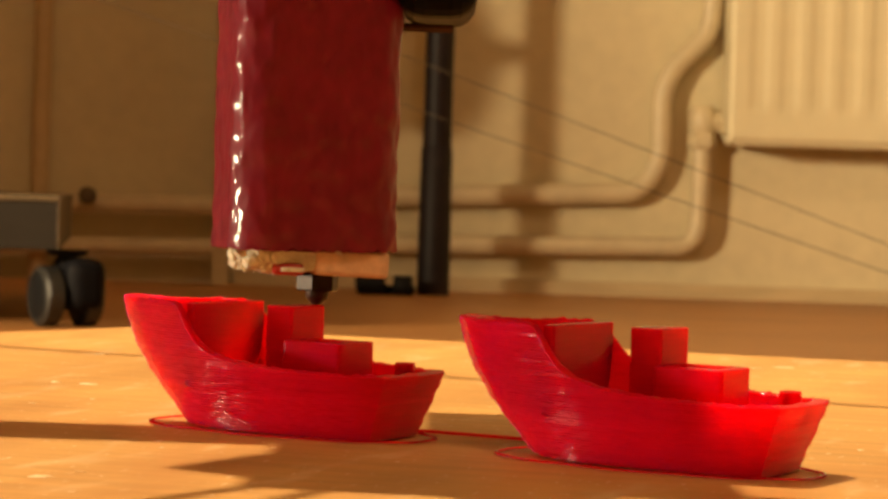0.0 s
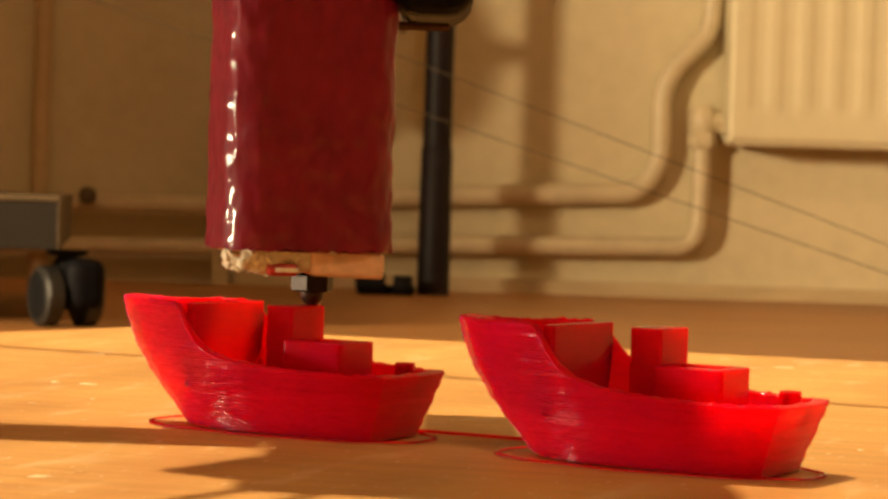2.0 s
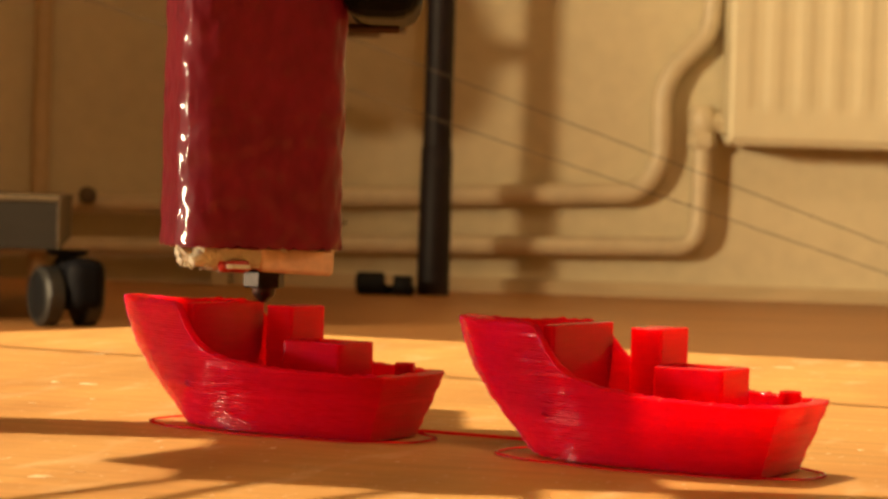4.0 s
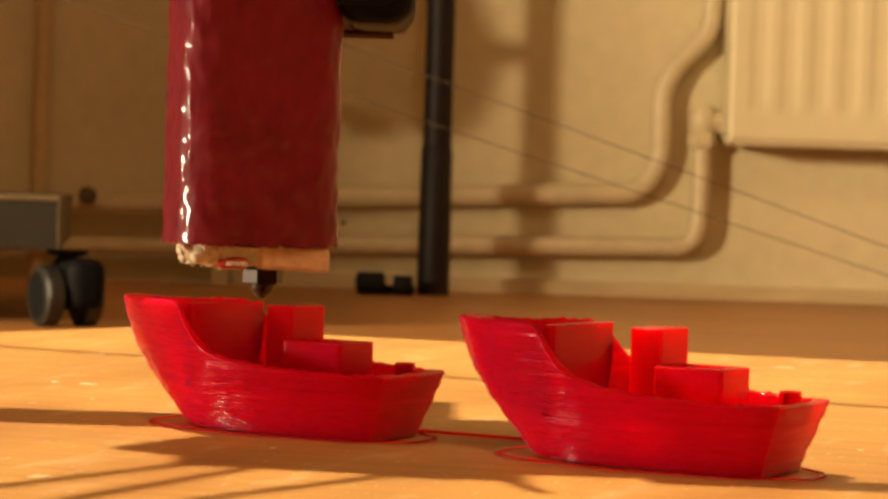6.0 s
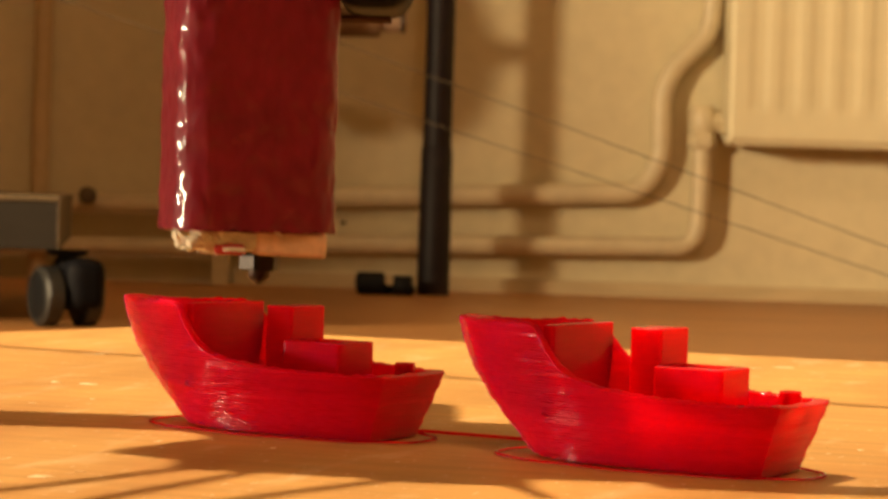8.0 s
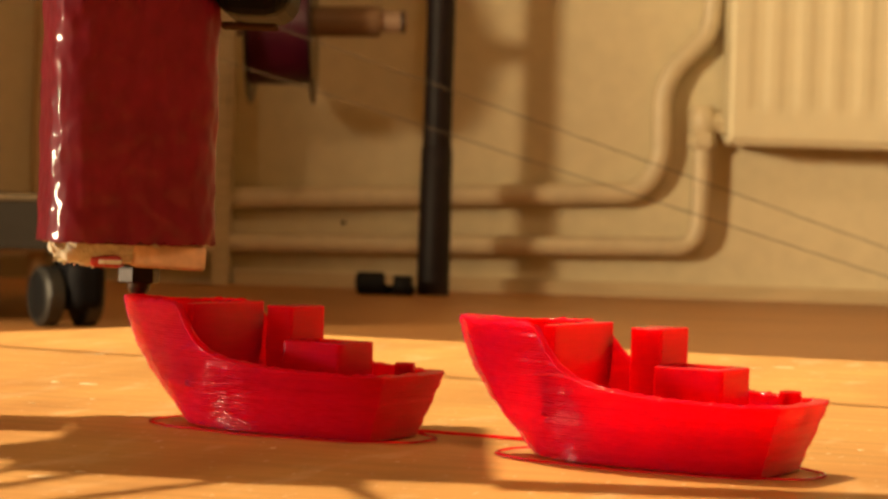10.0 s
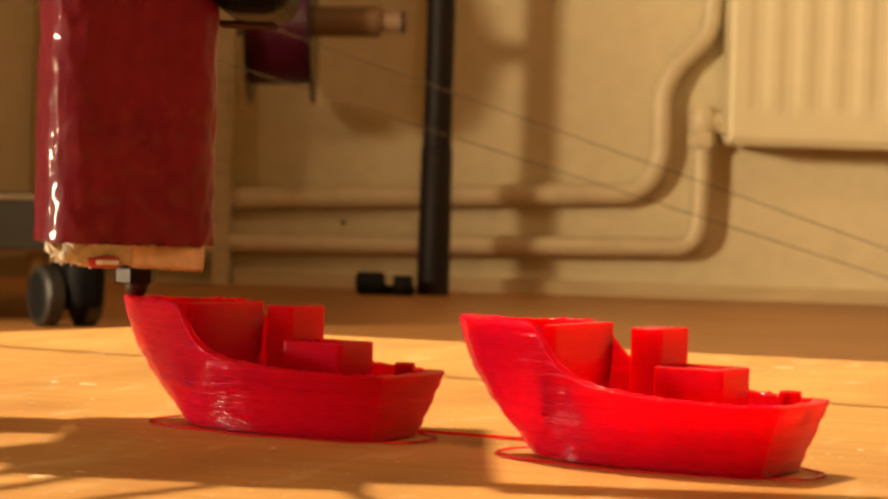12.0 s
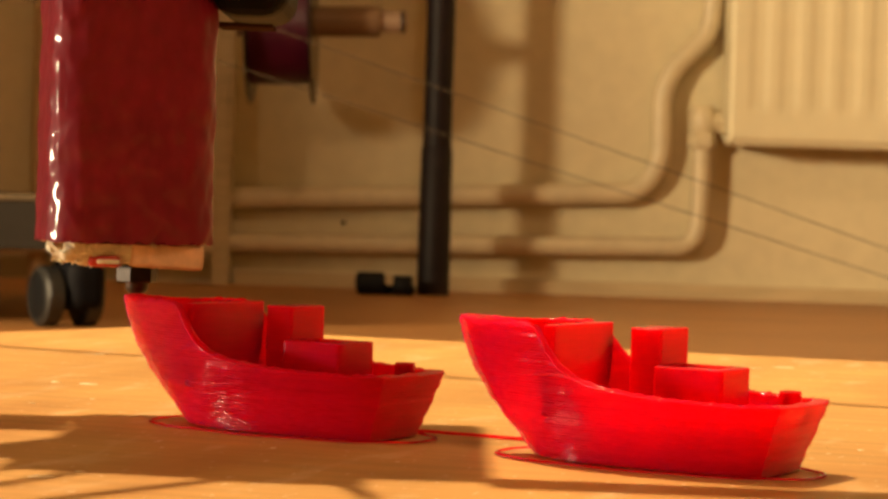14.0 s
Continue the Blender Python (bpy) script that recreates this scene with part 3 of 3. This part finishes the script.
    for k in range(70):
        x, y = rnd.uniform(-0.0135, -0.004), rnd.uniform(-0.0105, -0.006)
        p = Vector((x, y, 0.0085 + rnd.uniform(-0.001, 0.001)))
        q = p + Vector((rnd.uniform(-0.002, 0.002), rnd.uniform(-0.0012, 0.0004), rnd.uniform(-0.0028, 0.0)))
        tube(bm, [p, (p + q) / 2 + Vector((rnd.uniform(-0.0005, 0.0005), 0, 0)), q], rnd.uniform(0.00012, 0.0003), 5)
    part("fringe", bm, WOOL, head, "loose wool fibres")

    sleeve = part("heater_sleeve", block(bmesh.new(), (-0.0072, -0.0119, 0.0055), (-0.0018, -0.004, 0.0076), 0.0008), LABEL, head, "red and white sleeve")
    part("stripe", block(bmesh.new(), (-0.0056, -0.0122, 0.0061), (-0.0016, -0.0117, 0.0069), 0.0002), WOOL, sleeve, "pale stripe")
    bm = block(bmesh.new(), (-0.0015, -0.0105, 0.0056), (0.0112, 0.0095, 0.0100), 0.0008, 3)
    bm.transform(pose(-0.001, 0, 0, 0, 2, 13))
    part("pad", bm, PAD, head, "tan insulation pad")
    part("heater_block", block(bmesh.new(), (-0.006, -0.005, 0.0058), (0.007, 0.006, 0.009), 0.0006), STEEL, head)
    nozzle = part("nozzle", turned(bmesh.new(), [(0.0026, 0.0034), (0.0029, 0.0037), (0.0054, 0.0037), (0.0057, 0.0034), (0.0060, 0.0028), (0.0064, 0.0028)], "z", (0, 0, 0), 6), STEEL, head, "worn steel hexagonal nozzle")
    nozzle.rotation_euler = (0, 0, radians(18))
    part("tip", turned(bmesh.new(), [(0.0, 0.0006), (0.0004, 0.0010), (0.0012, 0.0019), (0.0020, 0.0021), (0.0027, 0.0021)], "z", (0, 0, 0), 24), SOOT, nozzle, "sooty nozzle tip", True)

    # the carriage above, with its fan duct
    fan = part("cooling_duct", block(bmesh.new(), (0.0125, -0.012, 0.0497), (0.0262, 0.02, 0.0665), 0.0045, 4), BLACK, head, "rounded black plastic duct")
    part("duct_lip", block(bmesh.new(), (0.012, 0.008, 0.0490), (0.0222, 0.018, 0.0499), 0.0004), DARK_WOOD, fan, "brown wooden lip")
    part("duct_bead", tube(bmesh.new(), smooth_path([(0.0125, -0.0124, 0.0535), (0.0225, -0.0124, 0.0535), (0.0245, -0.0124, 0.060), (0.0245, -0.0124, 0.0665)], 0.003), 0.0005, 8), BLACK, fan)
    z0, z1 = 0.107, 0.111
    part("carriage_plate", block(bmesh.new(), (-0.043, -0.033, z0), (0.021, 0.048, z1), 0.001), DOWEL, head, "wooden carriage plate")
    part("carriage_arm", block(bmesh.new(), (-0.19, 0.0185, z0 - 0.0003), (-0.044, 0.043, z1), 0.001), DOWEL, head)
    part("carriage_arm", block(bmesh.new(), (-0.021, 0.0485, z0 - 0.0003), (-0.005, 0.083, z1), 0.001), DOWEL, head)
    bm = block(bmesh.new(), (0, -0.0055, z0), (0.2, 0.0055, z1), 0.001)
    bm.transform(pose(0.0212, -0.0335, 0, 0, 0, -3))
    part("carriage_arm", bm, DOWEL, head)
    bm = bmesh.new()
    corners = [(-0.0545, -0.0155), (-0.038, -0.0275), (-0.012, -0.041), (0.004, -0.041), (0.004, -0.0335), (-0.0435, -0.0335), (-0.0435, 0.006)]
    low, high = [[bm.verts.new((x, y, z)) for x, y in corners] for z in (z0, z1)]
    bm.faces.new(low)
    bm.faces.new(high)
    for k in range(len(corners)):
        bm.faces.new((low[k - 1], low[k], high[k], high[k - 1]))
    part("corner_plate", bm, DOWEL, head)
    for a, b in (((-0.033, -0.022), (-0.062, -0.068)), ((-0.026, -0.024), (-0.052, -0.08)), ((-0.010, -0.036), (-0.046, -0.088)), ((0.002, -0.038), (0.007, -0.055))):
        part("strut", tube(bmesh.new(), [(*a, z0 - 0.0015), (*b, z0 - 0.0015)], 0.0014, 10), IRON, head)
    return head


head = hot_end()


# ---- the taut lines that steer the head ----
def line():
    ob = thing("guide_line", Matrix.Translation((0, 1, 1)), "thin taut line from the print head to the floor", "line", "guide lines")
    long = 3.2
    part("strand", tube(bmesh.new(), [(0, 0, 0), (0, 0, -long)], 0.0003, 6), LINE, ob)
    return ob


lines = [line(), line()]


# ---- movement ----
# seconds, and the nozzle tip's place
NOZZLE = [
    (0, -0.0217, 0.431, 0.021), (0.1, -0.0221, 0.4288, 0.021), (0.2, -0.0233, 0.4266, 0.021), (0.3, -0.0238, 0.4244, 0.021),
    (0.4, -0.025, 0.4222, 0.021), (0.5, -0.0258, 0.42, 0.021), (0.6, -0.0267, 0.42, 0.021), (0.7, -0.0267, 0.42, 0.021),
    (0.8, -0.027, 0.42, 0.024), (0.9, -0.027, 0.42, 0.021), (1, -0.027, 0.42, 0.021), (1.1, -0.0274, 0.418, 0.021),
    (1.2, -0.0295, 0.416, 0.021), (1.3, -0.03, 0.4152, 0.021), (1.4, -0.0284, 0.4156, 0.021), (1.5, -0.0272, 0.416, 0.021),
    (1.6, -0.0259, 0.4182, 0.021), (1.7, -0.0251, 0.4204, 0.021), (1.8, -0.0239, 0.4226, 0.021), (1.9, -0.0231, 0.4248, 0.021),
    (2, -0.0224, 0.427, 0.021), (2.1, -0.0216, 0.4292, 0.021), (2.2, -0.0211, 0.4314, 0.021), (2.3, -0.0201, 0.4336, 0.021),
    (2.4, -0.0214, 0.4358, 0.021), (2.5, -0.0226, 0.438, 0.021), (2.6, -0.0239, 0.436, 0.021), (2.7, -0.0243, 0.434, 0.021),
    (2.8, -0.0223, 0.432, 0.021), (2.9, -0.0221, 0.431, 0.021), (3, -0.0231, 0.43, 0.021), (3.1, -0.0241, 0.4295, 0.021),
    (3.2, -0.0251, 0.429, 0.021), (3.7, -0.0287, 0.434, 0.021), (4.3, -0.0341, 0.44, 0.021), (4.9, -0.0374, 0.4466, 0.021),
    (5.3, -0.0388, 0.451, 0.021), (5.4, -0.0366, 0.451, 0.021), (5.5, -0.0353, 0.451, 0.021), (5.6, -0.0334, 0.4516, 0.021),
    (5.7, -0.0337, 0.4522, 0.021), (5.8, -0.0332, 0.4528, 0.0236), (5.9, -0.0331, 0.4534, 0.021), (6, -0.0329, 0.454, 0.021),
    (6.1, -0.0326, 0.4534, 0.021), (6.2, -0.0334, 0.4528, 0.021), (6.3, -0.0347, 0.4522, 0.021), (6.4, -0.0369, 0.4516, 0.021),
    (6.5, -0.0386, 0.451, 0.021), (6.6, -0.0405, 0.4516, 0.021), (6.7, -0.0421, 0.4522, 0.021), (6.8, -0.0445, 0.4528, 0.021),
    (6.9, -0.0458, 0.4534, 0.021), (7, -0.0475, 0.454, 0.021), (7.1, -0.0461, 0.4534, 0.021), (7.2, -0.0437, 0.4528, 0.021),
    (7.3, -0.0425, 0.4522, 0.021), (7.4, -0.04, 0.4516, 0.021), (7.5, -0.0386, 0.451, 0.021), (7.6, -0.0359, 0.4508, 0.021),
    (7.7, -0.0345, 0.4506, 0.021), (7.8, -0.033, 0.4504, 0.021), (7.9, -0.033, 0.4502, 0.021), (8, -0.0332, 0.45, 0.0236),
    (8.1, -0.0458, 0.448, 0.0247), (8.2, -0.0464, 0.446, 0.021), (8.7, -0.0441, 0.445, 0.021), (9.2, -0.0485, 0.444, 0.021),
    (9.8, -0.0529, 0.4424, 0.021), (10.3, -0.0546, 0.441, 0.021), (10.4, -0.0536, 0.441, 0.021), (10.5, -0.0523, 0.441, 0.021),
    (10.6, -0.0509, 0.441, 0.021), (10.7, -0.0509, 0.441, 0.021), (10.8, -0.0536, 0.441, 0.0241), (10.9, -0.0535, 0.441, 0.021),
    (11, -0.0537, 0.441, 0.021), (11.1, -0.0529, 0.4412, 0.021), (11.2, -0.0509, 0.4414, 0.021), (11.3, -0.0506, 0.4416, 0.021),
    (11.4, -0.0517, 0.4418, 0.021), (11.5, -0.0532, 0.442, 0.021), (11.6, -0.0533, 0.4412, 0.021), (11.7, -0.0552, 0.4404, 0.021),
    (11.8, -0.055, 0.4396, 0.021), (11.9, -0.0547, 0.4388, 0.021), (12, -0.0538, 0.438, 0.021), (12.1, -0.0534, 0.4396, 0.021),
    (12.2, -0.0535, 0.4412, 0.021), (12.3, -0.0538, 0.4428, 0.021), (12.4, -0.0533, 0.4444, 0.025), (12.5, -0.0515, 0.446, 0.021),
    (12.6, -0.0514, 0.4462, 0.021), (12.7, -0.0513, 0.4464, 0.021), (12.8, -0.051, 0.4466, 0.021), (12.9, -0.0508, 0.4468, 0.021),
    (13, -0.0509, 0.447, 0.0242), (13.1, -0.056, 0.44, 0.021), (13.2, -0.0562, 0.4403, 0.021), (13.3, -0.056, 0.4407, 0.021),
    (13.5, -0.056, 0.4413, 0.021), (13.7, -0.0542, 0.442, 0.021), (14, -0.0544, 0.443, 0.021),
]


# seconds, and the height by which the far lines have sunk
SAG = [(0, 0.0), (1.5, 0.001), (3.2, 0.001), (5.3, 0.004), (7.0, 0.006), (8.0, 0.005), (10.3, 0.0085), (12.0, 0.009), (14.0, 0.009)]

LINE_A = ((-0.36, 1.5, 0.199), (0.2675, 1.5, 0.0032))
LINE_B = ((-0.20, 1.5, 0.186), (0.267, 1.5, 0.0203))


def motions():
    walk(head, [(t, pose(x, y, z)) for t, x, y, z in NOZZLE])
    for ob, a, b in ((lines[0], LINE_A[0], LINE_A[1]), (lines[1], LINE_B[0], LINE_B[1])):
        rows = []
        for t, drop in SAG:
            start = Vector(a) - Vector((0, 0, drop * 1.9))
            end = Vector(b) - Vector((0, 0, drop * 0.3))
            rows.append((t, look(start, end)))
        walk(ob, rows)


motions()
